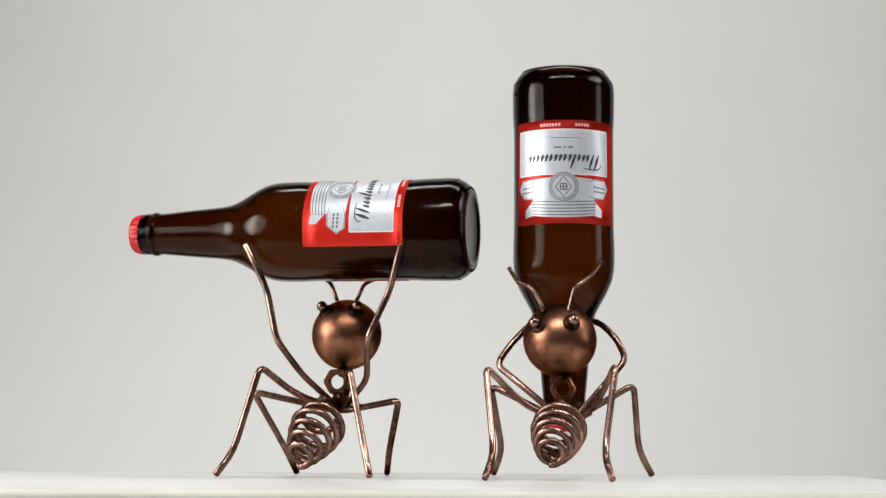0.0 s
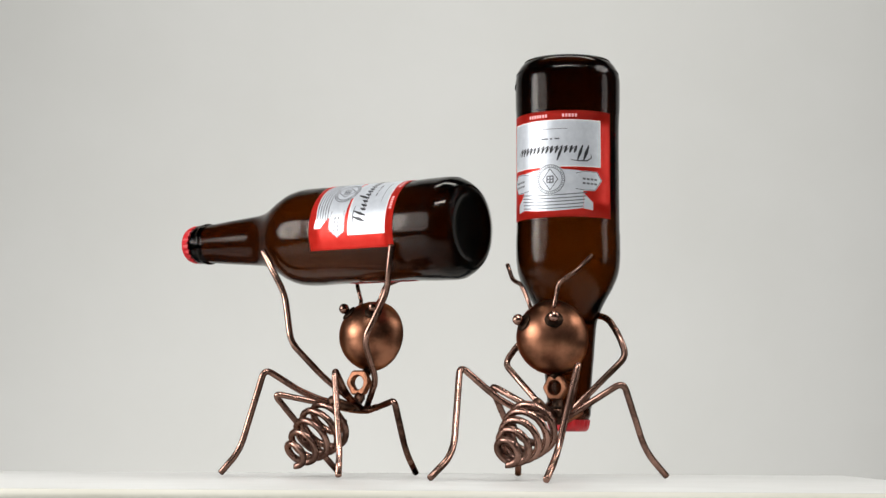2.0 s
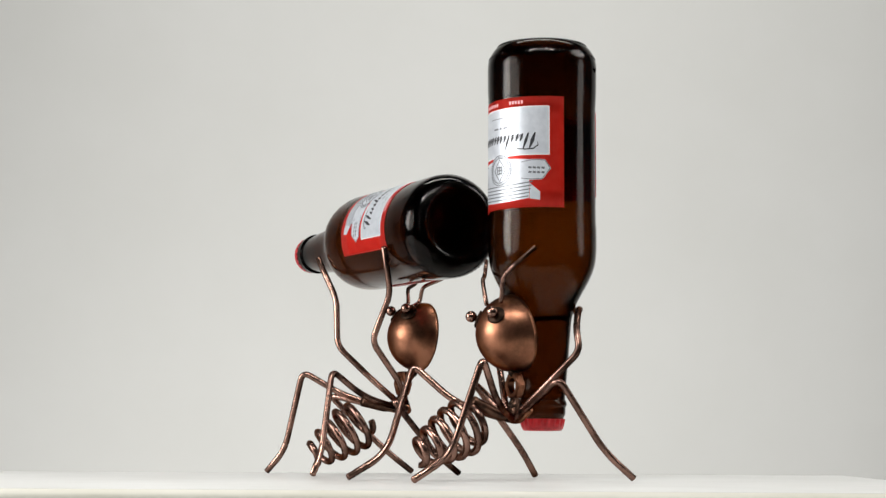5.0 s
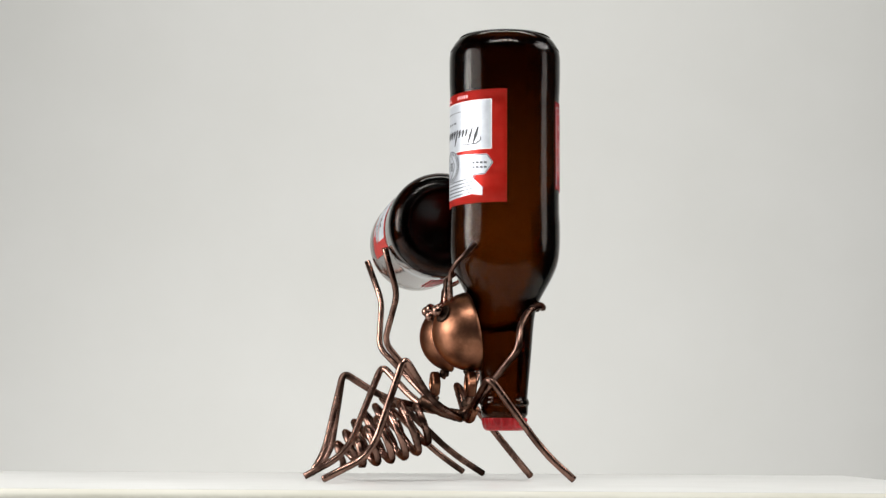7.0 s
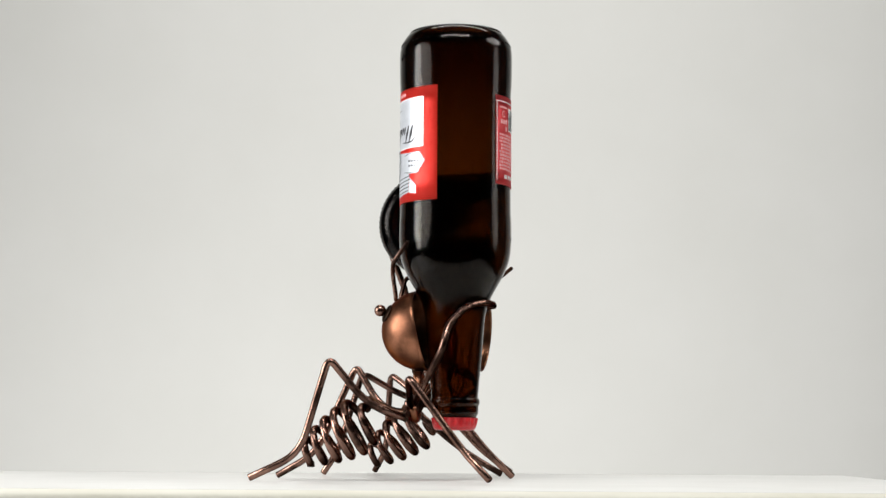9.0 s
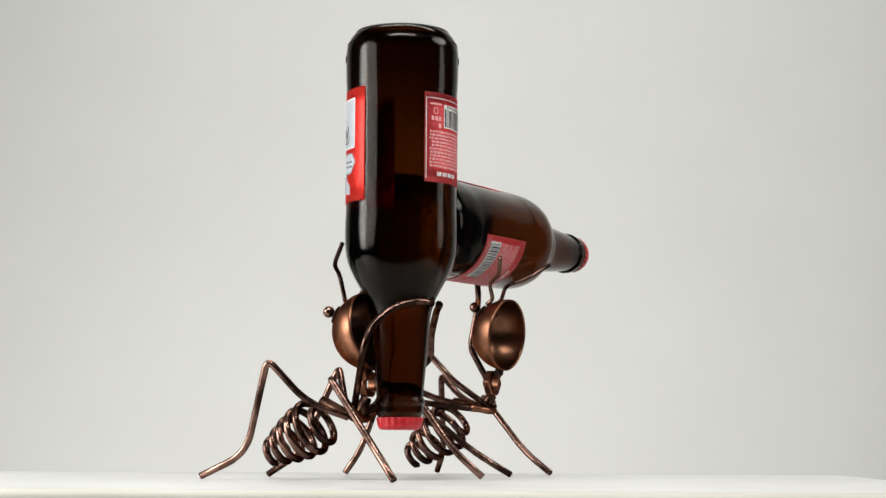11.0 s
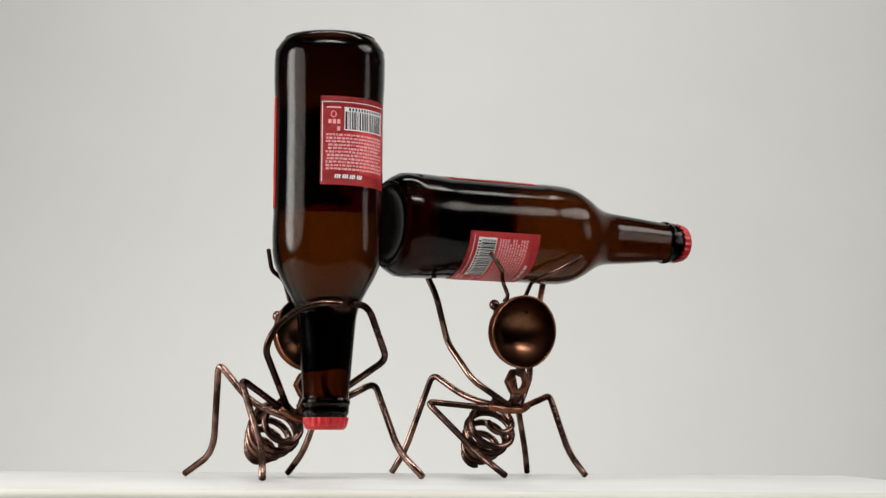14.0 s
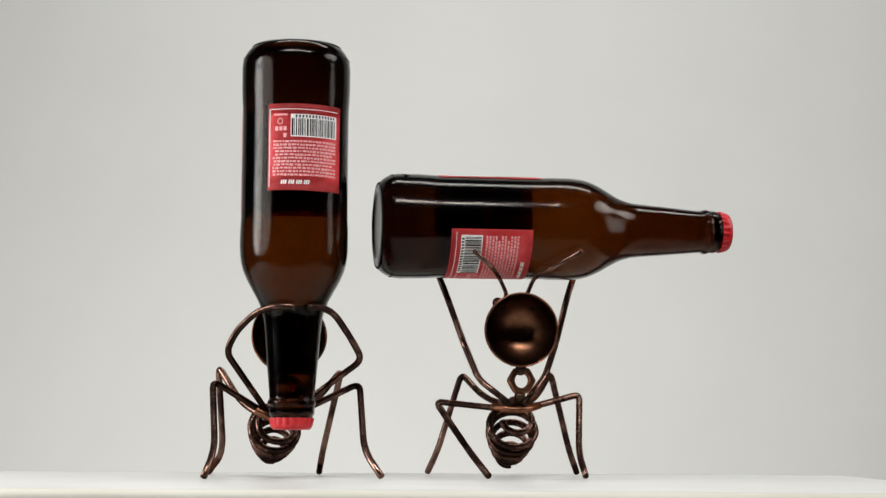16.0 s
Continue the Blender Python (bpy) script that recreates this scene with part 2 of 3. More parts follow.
def stroke(bm, points, width, lift):
    """A pen stroke: a ribbon along (u, v) points."""
    n = len(points)
    widths = list(width) if isinstance(width, (list, tuple)) else [width] * n
    widths += [widths[-1]] * (n - len(widths))
    far = [0.0]
    for a, b in zip(points, points[1:]):
        far.append(far[-1] + math.hypot(b[0] - a[0], b[1] - a[1]))
    steps = sorted(set(far) | {far[-1] * i / max(1, math.ceil(far[-1] / 1.2)) for i in range(int(max(1, math.ceil(far[-1] / 1.2))))})
    steps = [d for i, d in enumerate(steps) if i == 0 or d - steps[i - 1] > 1e-4]
    width = [float(np.interp(d, far, widths)) for d in steps]
    points = [(float(np.interp(d, far, [p[0] for p in points])), float(np.interp(d, far, [p[1] for p in points]))) for d in steps]
    n = len(points)
    left, right = [], []
    for i, (u, v) in enumerate(points):
        a, b = points[max(i - 1, 0)], points[min(i + 1, n - 1)]
        du, dv = b[0] - a[0], b[1] - a[1]
        k = math.hypot(du, dv) or 1
        w = width[i]
        left.append(bm.verts.new(on_bottle(u - dv / k * w / 2, v + du / k * w / 2, lift)))
        right.append(bm.verts.new(on_bottle(u + dv / k * w / 2, v - du / k * w / 2, lift)))
    for i in range(n - 1):
        bm.faces.new((left[i], left[i + 1], right[i + 1], right[i]))


def arc(cu, cv, ru, rv, a0, a1, n=16):
    return [(cu + ru * math.cos(radians(a0 + (a1 - a0) * k / n)), cv + rv * math.sin(radians(a0 + (a1 - a0) * k / n))) for k in range(n + 1)]


def disc(bm, cu, cv, rfun, lift, n=48):
    rings = []
    for f in (0.5, 1.0):
        rings.append([bm.verts.new(on_bottle(cu + rfun(2 * math.pi * k / n) * f * math.cos(2 * math.pi * k / n), cv + rfun(2 * math.pi * k / n) * f * math.sin(2 * math.pi * k / n), lift)) for k in range(n)])
    c = bm.verts.new(on_bottle(cu, cv, lift))
    for k in range(n):
        j = (k + 1) % n
        bm.faces.new((c, rings[0][k], rings[0][j]))
        bm.faces.new((rings[0][k], rings[1][k], rings[1][j], rings[0][j]))


def paper_label(name, u0, u1, v0, v1, mat, parent, label):
    bm = bmesh.new()
    band(bm, u0, u1, v0, v1, 0.00016, 1.2, 6)
    bmesh.ops.solidify(bm, geom=bm.faces[:], thickness=0.00012)
    return part(name, bm, mat, parent, label)


def front_label(bottle):
    k = R * 1000 * math.pi / 180
    front = paper_label("front_label", -73 * k, 63 * k, 40.0, 108.0, RED, bottle, "red paper front label with silver panel and crest")
    lay = 0.00026
    bm = bmesh.new()
    band(bm, -57 * k, 57 * k, 46.2, 75.8, lay)
    panel = part("silver_panel", bm, SILVER, front, "silver panel")
    bm = bmesh.new()
    for v in (46.2, 75.8):
        band(bm, -57 * k, 57 * k, v - 0.3, v + 0.3, lay + 0.00004)
    for u in (-57 * k, 57 * k):
        band(bm, u - 0.3, u + 0.3, 46.2, 75.8, lay + 0.00006)
    part("border", bm, WHITEINK, panel, "white border line")
    # a row of slanted brush strokes and loops in place of the brand
    bm = bmesh.new()
    up = lay + 0.00009
    base = 62.4

    def slanted(points):
        return [(u + 0.36 * (v - base), v) for u, v in points]
    stroke(bm, slanted([(-28.0, base + 5.6), (-29.2, base + 7.8), (-27.0, base + 9.8), (-22.0, base + 10.0), (-16.5, base + 9.4)]), [0.35, 0.6, 0.8, 0.7, 0.4], up)
    for x, wide in ((-24.6, 2.3), (-20.6, 1.9)):
        stroke(bm, slanted([(x, base - 0.1), (x, base + 4.6), (x, base + 9.7)]), [0.8, wide, 0.7], up)
    x = -17.0
    for i in range(14):
        tall = 9.6 if i == 3 else 4.9
        stroke(bm, slanted([(x, base + 0.2), (x, base + 0.5 * tall), (x, base + tall)]), [0.7, 1.75, 0.8], up)
        stroke(bm, slanted([(x, base + 0.4), (x + 1.3, base + 1.2), (x + 2.9, base + 4.4)]), [0.4, 0.4, 0.3], up)
        x += 2.9 + 0.35 * (i % 3 == 1)
    part("brand_mark", bm, BLACKINK, front, "black brush strokes")
    bm = bmesh.new()
    for u0, u1, v in ((-6, -3, 57.6), (-1.5, 0, 57.6), (1.5, 6, 57.6), (-11, 9, 51.6)):
        band(bm, u0, u1, v, v + (0.35 if v < 55 else 1.0), up)
    part("fine_print", bm, GREYINK, front)
    bm = bmesh.new()
    for u0, n in ((-17, 5), (2, 7)):
        for i in range(n):
            band(bm, u0 + i * 2.0, u0 + i * 2.0 + 1.3, 42.2, 44.2, up)
    part("strip_print", bm, PINKINK, front)
    # scroll, pennants and round crest
    bm = bmesh.new()
    band(bm, -21, 21, lambda u: 77.5 + 0.003 * u * u, lambda u: 104.0 - 0.004 * u * u, lay)
    band(bm, -27.5, -21.2, lambda u: 93.0 - 0.9 * (u + 21.2), lambda u: 102.6 - 0.15 * (u + 21), lay)
    band(bm, 21.2, 27.5, lambda u: 93.0 + 0.9 * (u - 21.2), lambda u: 102.6 + 0.15 * (u - 21), lay)
    for s in (-1, 1):
        def low(u):
            return float(np.interp(abs(u), (16, 22, 30.5, 34), (79.8, 78.6, 78.9, 84.2)))

        def high(u):
            return float(np.interp(abs(u), (16, 22, 29.0, 34), (90.6, 91.4, 91.2, 84.6)))
        band(bm, *sorted((s * 16, s * 34)), low, high, lay + 0.00005, 0.8)
    part("scroll", bm, SILVER, front, "silver scroll and pennants")
    for i in range(5):
        y = 93.0 + i * 2.1
        w = 23.0 - i * 0.6
        pts = [(-w + 2 * w * j / 24, y - 0.003 * (-w + 2 * w * j / 24) ** 2 + 1.0) for j in range(25)]
        bm = bmesh.new()
        stroke(bm, pts, 0.62, up)
        part("text_line", bm, GREYINK, front)
    for s in (-1, 1):
        bm = bmesh.new()
        outline = [(16, 80.3), (22, 79.1), (26, 79.2), (30.3, 79.4), (32.0, 81.8), (33.5, 84.3), (31.2, 87.6), (28.8, 90.7), (25, 90.8), (22, 90.9), (16, 90.1)]
        stroke(bm, [(s * u, v) for u, v in outline], 0.4, up)
        part("pennant_outline", bm, GREYINK, front)
        for j in range(2):
            for k0 in range(4):
                bm = bmesh.new()
                u = 20.5 + 2.6 * k0
                stroke(bm, [(s * u, 83.6 + 2.8 * j + 0.12 * k0), (s * (u + 1.9), 83.9 + 2.8 * j + 0.12 * k0)], 1.2, up)
                part("pennant_bar", bm, GREYINK, front)
    bm = bmesh.new()
    disc(bm, 0, 84.0, lambda a: 10.0 + 0.35 * math.cos(28 * a), lay + 0.0002, 112)
    crest = part("crest", bm, SILVER, front, "round silver crest")
    bm = bmesh.new()
    up2 = lay + 0.0003
    stroke(bm, arc(0, 84.0, 9.3, 9.3, 0, 360, 48), 0.45, up2)
    stroke(bm, arc(0, 84.0, 7.6, 7.6, 0, 360, 48), 0.45, up2)
    for i in range(40):
        a = i * 9
        stroke(bm, [(8.0 * math.cos(radians(a)), 84 + 8.0 * math.sin(radians(a))), (8.9 * math.cos(radians(a + 3)), 84 + 8.9 * math.sin(radians(a + 3)))], 0.4, up2)
    stroke(bm, [(0, 77.2), (5.0, 84), (0, 90.8), (-5.0, 84), (0, 77.2)], 0.55, up2)
    stroke(bm, [(-2.0, 82), (-2.0, 86), (2.0, 86), (2.0, 82), (-2.0, 82)], 0.8, up2)
    stroke(bm, [(0, 82), (0, 86)], 0.8, up2)
    stroke(bm, [(-2, 84), (2, 84)], 0.6, up2)
    part("crest_lines", bm, GREYINK, front)


def back_label(bottle):
    k = R * 1000 * math.pi / 180
    mid = 182.5 * k
    back = paper_label("back_label", mid - 43 * k, mid + 41 * k, 44.0, 97.5, BACKRED, bottle, "glossy red back label with bar code and fine print")
    lay = 0.00027
    bm = bmesh.new()
    stroke(bm, [(mid + 22.6, 47.5), (mid + 22.6, 95.5)], 0.5, lay)
    stroke(bm, [(mid - 22.6 + 1.5 * i, 47.5) for i in range(31)], 0.4, lay)
    part("border_line", bm, WHITEINK, back)
    bm = bmesh.new()
    band(bm, mid - 21, mid + 9.5, 50.5, 64.5, lay)
    part("bar_code", bm, WHITEINK, back, "white bar code field")
    rng = random.Random(4)
    x = mid - 19.6
    while x < mid + 8.0:
        w = rng.choice((0.35, 0.35, 0.7, 1.05))
        bm = bmesh.new()
        band(bm, x, x + w, 53.2, 63.8, lay + 0.00009)
        part("code_bar", bm, BLACKINK, back)
        x += w + rng.choice((0.4, 0.4, 0.75))
    bm = bmesh.new()
    for i in range(13):
        band(bm, mid - 19 + i * 2.05, mid - 19 + i * 2.05 + 1.1, 51.0, 52.6, lay + 0.00009)
    tagged(part("code_print", bm, BLACKINK, back), kind="stuff")
    bm = bmesh.new()
    for j in range(11):
        y = 66.8 + j * 2.05
        x = mid - 20.5 + (3 if j in (4, 7) else 0)
        while x < mid + 19.5:
            w = rng.uniform(0.8, 2.6)
            band(bm, x, min(x + w, mid + 20.5), y, y + rng.uniform(1.0, 1.4), lay)
            x += w + rng.uniform(0.35, 0.8)
    for i in range(4):
        band(bm, mid + 12 + 2.6 * (i % 3), mid + 13.9 + 2.6 * (i % 3), 58.2 + 4.2 * (i // 3), 60.8 + 4.2 * (i // 3), lay)
    stroke(bm, arc(mid + 16, 55.0, 1.5, 1.8, 0, 360, 12), 0.5, lay)
    band(bm, mid + 11.5, mid + 20, 50.4, 51.4, lay)
    tagged(part("fine_print", bm, PINKINK, back), kind="stuff")
    bm = bmesh.new()
    for i in range(4):
        u = mid - 2 + i * 4.6
        for j in range(3):
            stroke(bm, [(u + 1.25 * j, 91.2), (u + 1.25 * j + 0.5, 93.6)], 0.95, lay)
    part("bold_print", bm, WHITEINK, back)


def crown_cap(bottle):
    bm = bmesh.new()
    prof = smooth_profile([(0.2328, 0.01315), (0.2332, 0.01335), (0.2352, 0.01312), (0.2372, 0.0129), (0.2388, 0.0124), (0.2398, 0.0114), (0.2402, 0.0098), (0.2403, 0.0)], 3)
    prof = [(0.2334, 0.0125)] + prof
    prof = [(z * SIZE["long"], r) for z, r in prof]

    def flute(z, a):
        return 0.00050 * math.cos(21 * a) * max(0.0, min(1.0, (0.2386 * SIZE["long"] - z) / 0.0045))
    spin(bm, prof, 126, flute)
    part("crown_cap", bm, CAPRED, bottle, "red fluted crown cap")


def bottle(label, long, shift):
    SIZE["long"], SIZE["label"] = long, shift
    ob = thing("beer_bottle", label, "bottle", "beer bottles")
    bm = bmesh.new()

    def seam(z, a):
        """Two faint mould seams, halfway between the labels."""
        off = min(abs(math.sin(a - 0.07)), 1.0)
        return 0.00016 * max(0.0, 1 - off / 0.05) * (0.7 + 0.3 * math.sin(420 * z)) if 0.006 < z < 0.21 else 0.0
    spin(bm, [(z * SIZE["long"], r) for z, r in smooth_profile(BOTTLE, 4)], 132, seam)
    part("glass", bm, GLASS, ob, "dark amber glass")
    bm = bmesh.new()
    wall = 0.0027
    inner = [(0.0062, 0.0), (0.0060, 0.012), (0.0058, 0.020), (0.0066, 0.0258), (0.0100, 0.0290)]
    inner += [(z, r - wall) for z, r in BOTTLE if 0.0125 <= z <= 0.2305]
    spin(bm, [(z * SIZE["long"], r) for z, r in inner + [(0.2375, 0.0098), (0.2375, 0.0)]], 72)
    part("beer", bm, BEER, ob, "dark amber beer")
    # a ring of small knurls round the base
    bm = bmesh.new()
    for i in range(84):
        a = 2 * math.pi * i / 84
        c = Vector((0.0271 * math.cos(a), 0.0271 * math.sin(a), 0.0012))
        m = Matrix.Translation(c) @ Matrix.Rotation(a, 4, "Z") @ Matrix.Diagonal((0.0011, 0.00055, 0.0009, 1))
        bmesh.ops.create_icosphere(bm, subdivisions=1, radius=1.0, matrix=m)
    tagged(part("knurling", bm, GLASS, ob), "small glass knurls", kind="stuff")
    # raised marks on the shoulder and above the base
    for turn, z, n in ((-1.3, 0.1250, 5), (0.15, 0.1250, 6), (1.7, 0.1250, 5), (3.2, 0.1250, 6), (-0.4, 0.0165, 3), (1.2, 0.0170, 4), (2.6, 0.0165, 3), (4.3, 0.0170, 4)):
        bm = bmesh.new()
        r = float(np.interp(z, [q[0] for q in BOTTLE[5:30]], [q[1] for q in BOTTLE[5:30]]))
        for i in range(n):
            a = turn + (i - n / 2) * 0.065
            c = Vector((r * math.cos(a), r * math.sin(a), z + 0.0012 * (i % 2)))
            m = Matrix.Translation(c) @ Matrix.Rotation(a, 4, "Z") @ Matrix.Rotation(0.5 - i * 0.35 if n > 4 else 0.0, 4, "X") @ Matrix.Diagonal((0.00022 if z > 0.1 else 0.0005, 0.0004, 0.0011 if z > 0.1 else 0.0015, 1))
            bmesh.ops.create_icosphere(bm, subdivisions=2, radius=1.0, matrix=m)
        part("embossing", bm, GLASS, ob, "raised glass mark")
    bm = bmesh.new()
    for i in range(66):
        a = 2 * math.pi * i / 66
        m = Matrix.Translation((0.0327 * math.cos(a), 0.0327 * math.sin(a), 0.0092)) @ Matrix.Rotation(a, 4, "Z") @ Matrix.Diagonal((0.0006, 0.0006, 0.0010, 1))
        bmesh.ops.create_icosphere(bm, subdivisions=1, radius=1.0, matrix=m)
    tagged(part("heel_dots", bm, GLASS, ob), "ring of small raised dots", kind="stuff")
    front_label(ob)
    back_label(ob)
    crown_cap(ob)
    return ob


# ---- ants of bent wire ----
WIRE = 0.0021


def mm(x, y, z):
    return Vector((x, y, z)) * 0.001


def shell(parent, centre, facing, radius=0.0238, deep=1.03):
    """The head: half a hollow ball, open at the back."""
    bm = bmesh.new()
    outer = [(radius * math.sin(radians(a)), radius * math.cos(radians(a))) for a in range(90, -1, -5)]
    inner = [((radius - 0.0004) * math.sin(radians(a)), (radius - 0.0004) * math.cos(radians(a))) for a in range(0, 91, 5)]
    prof = [(z, r) for r, z in outer] + [(z, r) for r, z in inner]
    prof = [(z * deep, r if r > 1e-5 else 0.0) for z, r in prof]
    spin(bm, prof + [prof[0]], 56)
    bmesh.ops.remove_doubles(bm, verts=bm.verts, dist=1e-6)
    q = Vector(facing).to_track_quat("Z", "Y").to_matrix().to_4x4()
    bm.transform(Matrix.Translation(centre) @ q)
    head = part("head", bm, HEAD, parent, "hollow half-ball copper head")
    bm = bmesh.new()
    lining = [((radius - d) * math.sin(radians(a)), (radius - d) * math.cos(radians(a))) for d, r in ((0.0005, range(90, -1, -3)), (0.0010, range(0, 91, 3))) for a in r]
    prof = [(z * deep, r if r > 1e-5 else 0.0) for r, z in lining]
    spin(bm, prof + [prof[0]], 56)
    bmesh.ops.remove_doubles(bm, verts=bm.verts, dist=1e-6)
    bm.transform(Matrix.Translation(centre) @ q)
    part("lining", bm, INSIDE, head, "dark copper inside")
    return head


def ball(name, centre, radius, mat, parent):
    bm = bmesh.new()
    bmesh.ops.create_uvsphere(bm, u_segments=20, v_segments=14, radius=radius, matrix=Matrix.Translation(centre))
    return part(name, bm, mat, parent)


def hex_nut(parent, centre, facing, across=0.0172, hole=0.0048, thick=0.0054):
    bm = bmesh.new()
    n = 36
    rows = []
    for z, inset in ((-thick / 2, 0.0009), (-thick / 2 + 0.0009, 0), (thick / 2 - 0.0009, 0), (thick / 2, 0.0009)):
        ring = []
        for k in range(n):
            a = 2 * math.pi * k / n
            w = (a + math.pi / 6) % (math.pi / 3) - math.pi / 6
            r = min(across / 2 / math.cos(w), across / 2 * 1.11) - inset
            ring.append(bm.verts.new((r * math.cos(a), r * math.sin(a), z)))
        rows.append(ring)
    for z, r in ((thick / 2, hole + 0.0006), (thick / 2 - 0.0006, hole), (-thick / 2 + 0.0006, hole), (-thick / 2, hole + 0.0006)):
        rows.append([bm.verts.new((r * math.cos(2 * math.pi * k / n), r * math.sin(2 * math.pi * k / n), z)) for k in range(n)])
    rows.append(rows[0])
    for a, b in zip(rows, rows[1:]):
        for k in range(n):
            bm.faces.new((a[k], a[(k + 1) % n], b[(k + 1) % n], b[k]))
    q = Vector(facing).to_track_quat("Z", "Y").to_matrix().to_4x4()
    bm.transform(Matrix.Translation(centre) @ q @ pose(0, 0, 0, 0, 0, 30))
    return part("nut", bm, HEAD, parent, "hexagonal copper nut neck", smooth=False)


def coil(parent, start, end, turns, big, small, seed):
    """The abdomen: a tapering spring."""
    start, end = Vector(start), Vector(end)
    way = (end - start).normalized()
    side = way.cross(Vector((0, 0, 1))).normalized()
    up = side.cross(way)
    path = []
    n = int(turns * 28)
    for i in range(n + 1):
        s = i / n
        if s < 0.22:
            r = big * (0.50 + 0.50 * math.sin(s / 0.22 * math.pi / 2))
        else:
            r = small + (big - small) * (1 - ((s - 0.22) / 0.78) ** 1.6)
        a = 2 * math.pi * turns * (s - 1) - math.pi / 2
        path.append(start + (end - start) * s + (side * math.cos(a) + up * math.sin(a)) * r)
    path.append(path[-1] + (way * 0.5 - up) * 0.0015)  # the cut end points down
    bm = bmesh.new()
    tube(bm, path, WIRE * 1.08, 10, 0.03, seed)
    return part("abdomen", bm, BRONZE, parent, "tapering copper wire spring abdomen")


def ant(label, origin, p):
    ob = thing("ant_figurine", label, "figurine", "wire ants")
    c = Vector(origin)

    def at(points):
        return [mm(*q) - c for q in points]
    ob.location = c
    q = p["head"]
    shell(ob, mm(*q) - c, p["facing"])
    for i, e in enumerate(p["eyes"]):
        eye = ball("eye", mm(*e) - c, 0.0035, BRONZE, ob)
        way = (mm(*e) - mm(*q)).normalized()
        root = mm(*q) - c + way * 0.0240
        bm = bmesh.new()
        tube(bm, [root, mm(*e) - c], 0.0016, 10, 0.0, i)
        part("stalk", bm, DARKMETAL, eye)
        bm = bmesh.new()
        turn = way.to_track_quat("Z", "Y").to_matrix().to_4x4()
        bmesh.ops.create_uvsphere(bm, u_segments=22, v_segments=10, radius=1.0, matrix=Matrix.Translation(root + way * 0.0002) @ turn @ Matrix.Diagonal((0.0058, 0.0056, 0.0012, 1)))
        for v in bm.verts:
            v.co += Vector((noise.noise(v.co * 700), noise.noise(v.co * 700 + Vector((5, 1, 2))), noise.noise(v.co * 700 + Vector((1, 7, 3))))) * 0.0004
        part("weld", bm, BURNT, eye, "dark weld spot")
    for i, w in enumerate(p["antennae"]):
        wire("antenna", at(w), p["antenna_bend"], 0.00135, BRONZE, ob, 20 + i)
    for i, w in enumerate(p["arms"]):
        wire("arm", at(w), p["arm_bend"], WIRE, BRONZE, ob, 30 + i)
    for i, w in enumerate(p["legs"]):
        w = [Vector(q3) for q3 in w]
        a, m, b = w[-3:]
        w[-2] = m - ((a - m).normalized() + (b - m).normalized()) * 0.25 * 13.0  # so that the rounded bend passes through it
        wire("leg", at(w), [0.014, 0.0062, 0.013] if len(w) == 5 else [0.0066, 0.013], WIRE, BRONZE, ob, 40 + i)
    wire("bar", at(p["bar"]), 0.006, WIRE * 1.08, HEAD, ob, 9)
    hex_nut(ob, mm(*p["nut"]) - c, p["nut_facing"], p["nut_size"], p["nut_size"] * 0.29)
    wire("neck", at(p["neck"]), 0.003, 0.0026, DARKMETAL, ob, 3)
    wire("thorax", at(p["thorax"]), 0.008, 0.0034, DARKMETAL, ob, 4)
    for w in p["joints"]:
        bm = bmesh.new()
        bmesh.ops.create_icosphere(bm, subdivisions=3, radius=0.0032, matrix=Matrix.Translation(mm(*w) - c))
        for v in bm.verts:
            v.co += (v.co - (mm(*w) - c)) * 0.35 * noise.noise(v.co * 420)
        part("weld", bm, BURNT, ob, "dark weld bead")
    coil(ob, mm(*p["coil"][0]) - c, mm(*p["coil"][1]) - c, p["turns"], p["big"], p["small"], 5)
    return ob


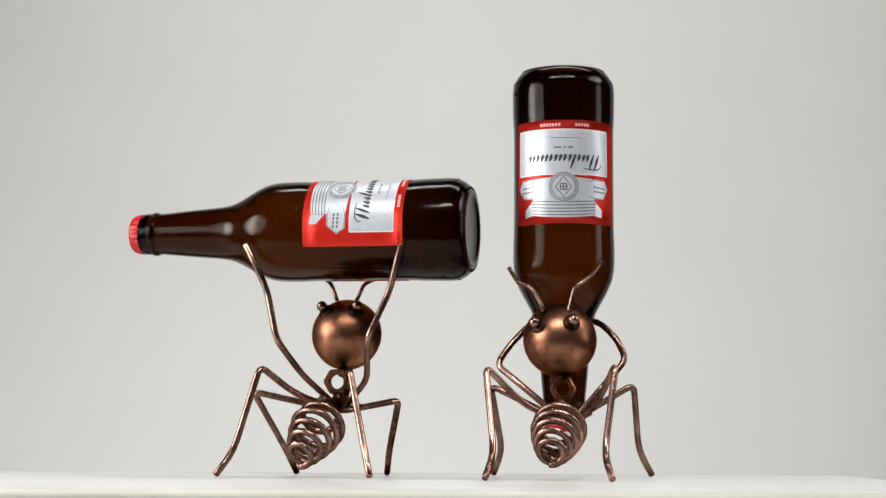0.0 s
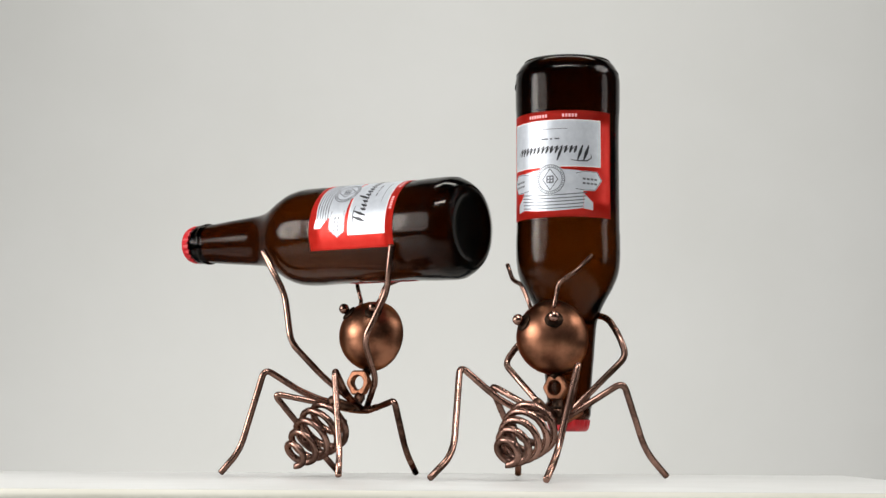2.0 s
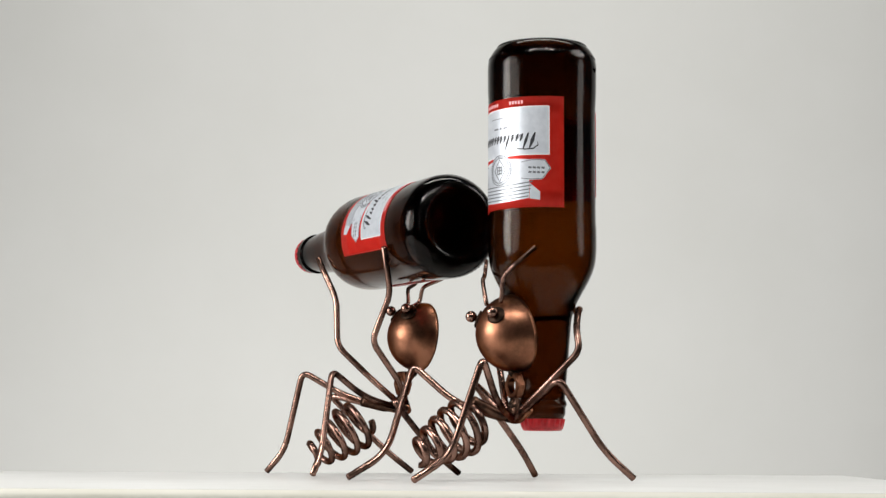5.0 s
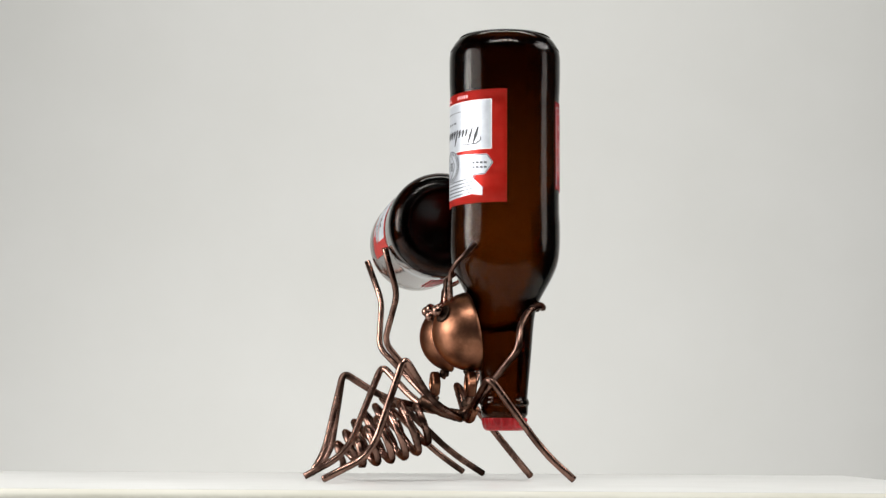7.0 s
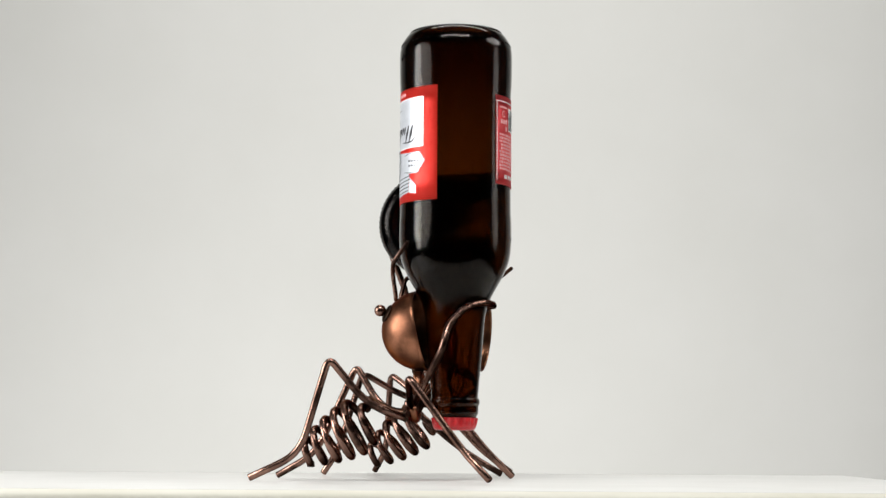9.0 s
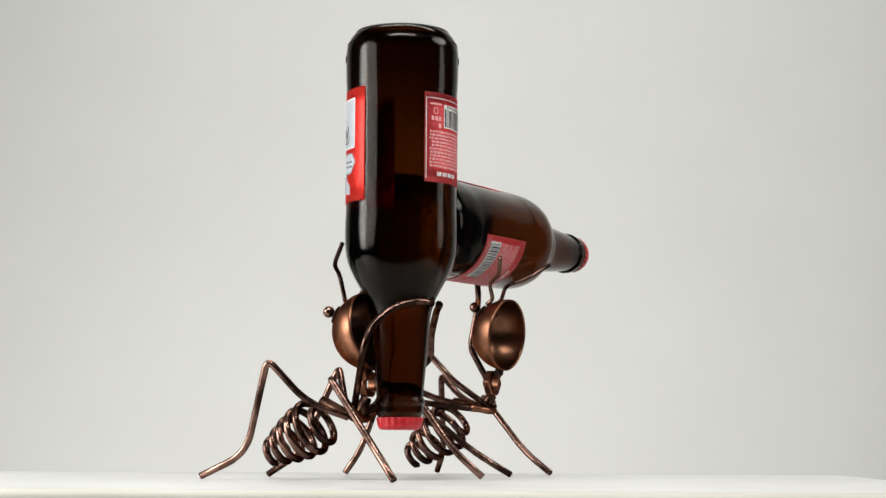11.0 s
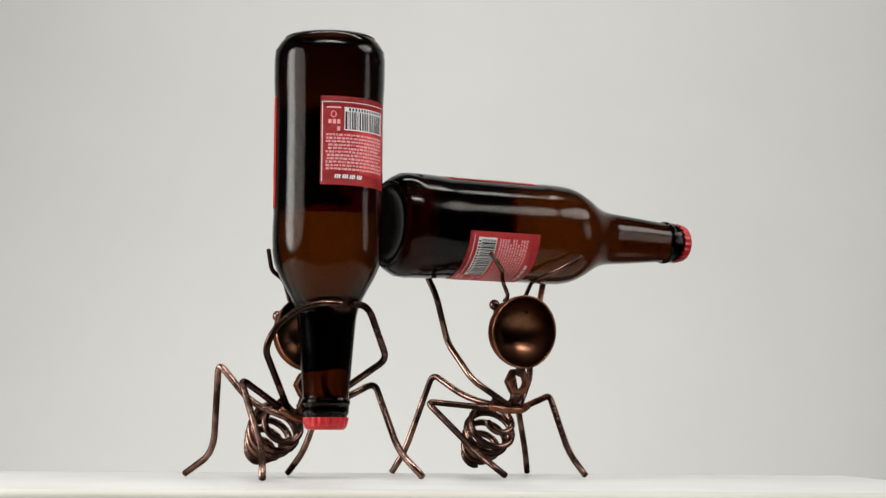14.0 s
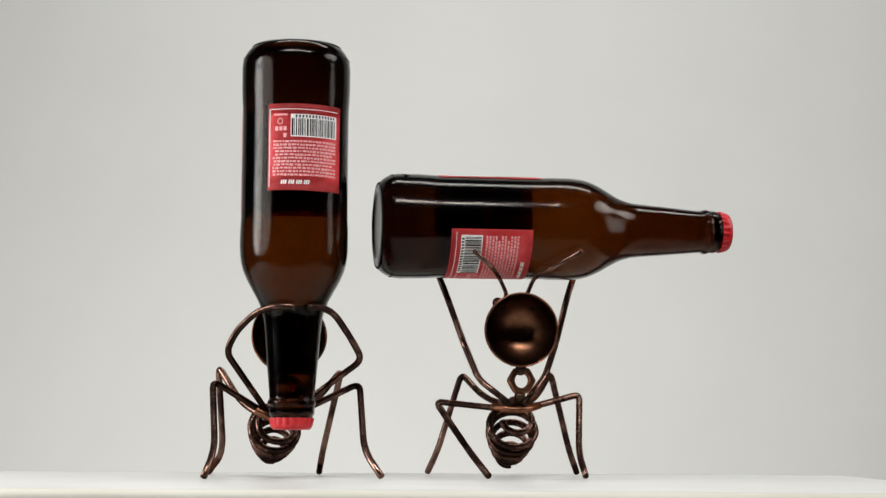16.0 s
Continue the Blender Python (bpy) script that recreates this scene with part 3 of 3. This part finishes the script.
def carrier():
    """The ant that holds a bottle level over its head."""
    return ant("copper wire ant carrying a level bottle overhead", mm(-58, 10, 0), dict(
        head=(-50.6, 43.6, 93.7), facing=(-0.235, -0.965, 0.10),
        eyes=[(-66.9, 28.7, 111.9), (-43.4, 22.5, 112.1)],
        antennae=[[(-56.5, 32.4, 114.9), (-57.6, 36.6, 117.0), (-61.5, 38.9, 127.6), (-67, 51.5, 132.6), (-83, 64, 143.5)],
                  [(-45.0, 30.2, 114.2), (-43.9, 35.0, 117.0), (-39.5, 33.8, 127.2), (-30, 43.2, 132.6), (-15.4, 48.0, 142.0)]],
        antenna_bend=0.0035,
        arms=[[(-57, 32, 46.2), (-78.6, 20.5, 66), (-94.5, 3.8, 88.1), (-101.5, 8.0, 121), (-115.4, 1.8, 150.1)],
              [(-50, 30, 46.2), (-35.7, 10.0, 63.0), (-35, -13.4, 88.1), (-21.0, -9.6, 118.8), (-13.4, -21.2, 148)]],
        arm_bend=0.007,
        legs=[[(-60, 24, 45.5), (-81, 2.0, 52.5), (-102.2, -19.8, 70.0), (-118.4, -23.6, 17), (-127.5, -30.5, 2.0)],
              [(-55, 30, 44.5), (-70, 24, 46.2), (-109.3, 9.0, 54.6), (-90.6, 45, 16.4), (-85.2, 63.8, 2.0)],
              [(-52, 23, 45.5), (-48, -9.5, 52.0), (-44.6, -38.6, 68.6), (-33.9, -54.9, 17), (-30.4, -63.8, 2.0)],
              [(-54, 30, 44.3), (-42, 23, 44.5), (-14.4, -11.4, 49.0), (-21.4, 29.2, 16.4), (-23.5, 52.9, 2.0)]],
        joints=[(-57, 24.0, 46.0), (-55.6, 30.0, 51.5), (-53.2, 36.5, 69.4)],
        bar=[(-72, 24.5, 46.4), (-60, 31.5, 43.6), (-50, 31.0, 43.2), (-40, 21.5, 45.4)],
        nut=(-56.2, 30.9, 62.0), nut_facing=(-0.20, -0.98, 0.0), nut_size=0.0164,
        neck=[(-52.9, 37.2, 69.8), (-53.8, 35, 66.5)],
        thorax=[(-64, 2.0, 49.5), (-58.8, 20, 45.5), (-56.0, 27.5, 48.5), (-55.4, 31, 54)],
        coil=[(-63.2, 4.5, 38.5), (-75.6, -31.5, 12.2)], turns=5.2, big=0.0157, small=0.0060))


def hugger():
    """The ant that clasps the neck of an upturned bottle."""
    return ant("copper wire ant clasping an upturned bottle by its neck", mm(90, -20, 0), dict(
        head=(89.1, -1.4, 88.6), facing=(-0.20, -0.96, -0.18),
        eyes=[(71.5, -21.7, 98.5), (96.0, -26.8, 99.8)],
        antennae=[[(77.6, -14.5, 105.6), (76.4, -14.6, 109.8), (70.5, -11.6, 121.5), (62.0, -2.0, 125.0), (56.4, 4.6, 135.8)],
                  [(93.2, -17.5, 106.0), (94.5, -17.8, 109.8), (97.2, -19.6, 121.5), (107, -19.5, 127.0), (116.1, -10.9, 138.4)]],
        antenna_bend=0.004,
        arms=[[(89, -8, 38), (48.9, 22.2, 73.4), (57.8, 25.0, 86.5), (71.5, 32.8, 100.8), (82.0, 38.5, 104.0), (90.3, 40.5, 103.6)],
              [(98, -10, 38), (132.8, 9.4, 76.6), (127.5, 12.0, 89.5), (118.0, 23.0, 101.0), (109.3, 33.8, 104.2), (99.6, 39.6, 103.4)]],
        arm_bend=[0.006, 0.010, 0.012, 0.006],
        legs=[[(89, -12, 37), (65, -27.5, 45.5), (40.2, -41.4, 69.6), (43.8, -66.4, 17.0), (38.6, -89.4, 2.0)],
              [(98, -13, 37), (109, -35, 45.5), (119.5, -56.0, 71.0), (111.2, -74.2, 17), (112.4, -101, 2.0)],
              [(96, -8, 36.5), (135.4, -10.6, 60.0), (142.6, 20.6, 18), (151.9, 34.7, 2.0)],
              [(90, -6, 36.5), (44.6, 5.6, 59.4), (52.2, 39.0, 17.5), (48.0, 54.9, 2.0)]],
        joints=[(93.5, -11.5, 38.0), (92.2, -6.5, 45.0), (90.3, -4.0, 64.6)],
        bar=[(78, -3.5, 41.6), (89, -4.6, 36.0), (97, -5.6, 36.0), (108, -7.4, 42.2)],
        nut=(90.9, -3.6, 56.8), nut_facing=(-0.20, -0.98, 0.0), nut_size=0.0152,
        neck=[(90.3, -4.0, 65.2), (90.6, -3.6, 62)],
        thorax=[(87.0, -34, 47), (90.8, -18, 39.3), (93.2, -7, 38.5), (92.0, -4, 48.5)],
        coil=[(87.6, -31.5, 36.2), (79.0, -70.0, 15.2)], turns=5.6, big=0.0155, small=0.0062))


# ---- the place ----
studio()
table()
ant_a = carrier()
ant_b = hugger()
bottle_a = bottle("amber glass beer bottle lying level on the ant's arms", 0.982, 0.0)
axis = Vector((-0.9747, 0.2233, 0.0063)).normalized()
across = Vector((-0.2233, -0.9747, 0.0)).normalized()
badge = across * math.cos(radians(49)) + Vector((0, 0, 1)) * math.sin(radians(49))
badge = (badge - axis * badge.dot(axis)).normalized()
ya = -badge
xa = ya.cross(axis)
bottle_a.matrix_basis = Matrix.Translation((0.0328, 0.0019, 0.1607)) @ Matrix((xa, ya, axis)).transposed().to_4x4()
bottle_b = bottle("amber glass beer bottle held upside down by the ant", 0.992, -1.8)
bottle_b.matrix_basis = pose(0.0930, 0.0175, 0.2680, 0, 0, -184) @ pose(0, 0, 0, 180, 0, 0)


def motions():
    """Ants and bottles turn together about the middle of the table."""
    for ob in (ant_a, ant_b, bottle_a, bottle_b):
        rest = ob.matrix_basis.copy()
        rows = []
        for i in range(33):
            t = i / 2
            s = t / 16
            turn = -9.8021 * t + 1.2525 * s ** 2 - 1.6431 * s ** 3
            rows.append((t, pose(0, 0, 0, 0, 0, turn) @ rest))
        walk(ob, rows)


motions()
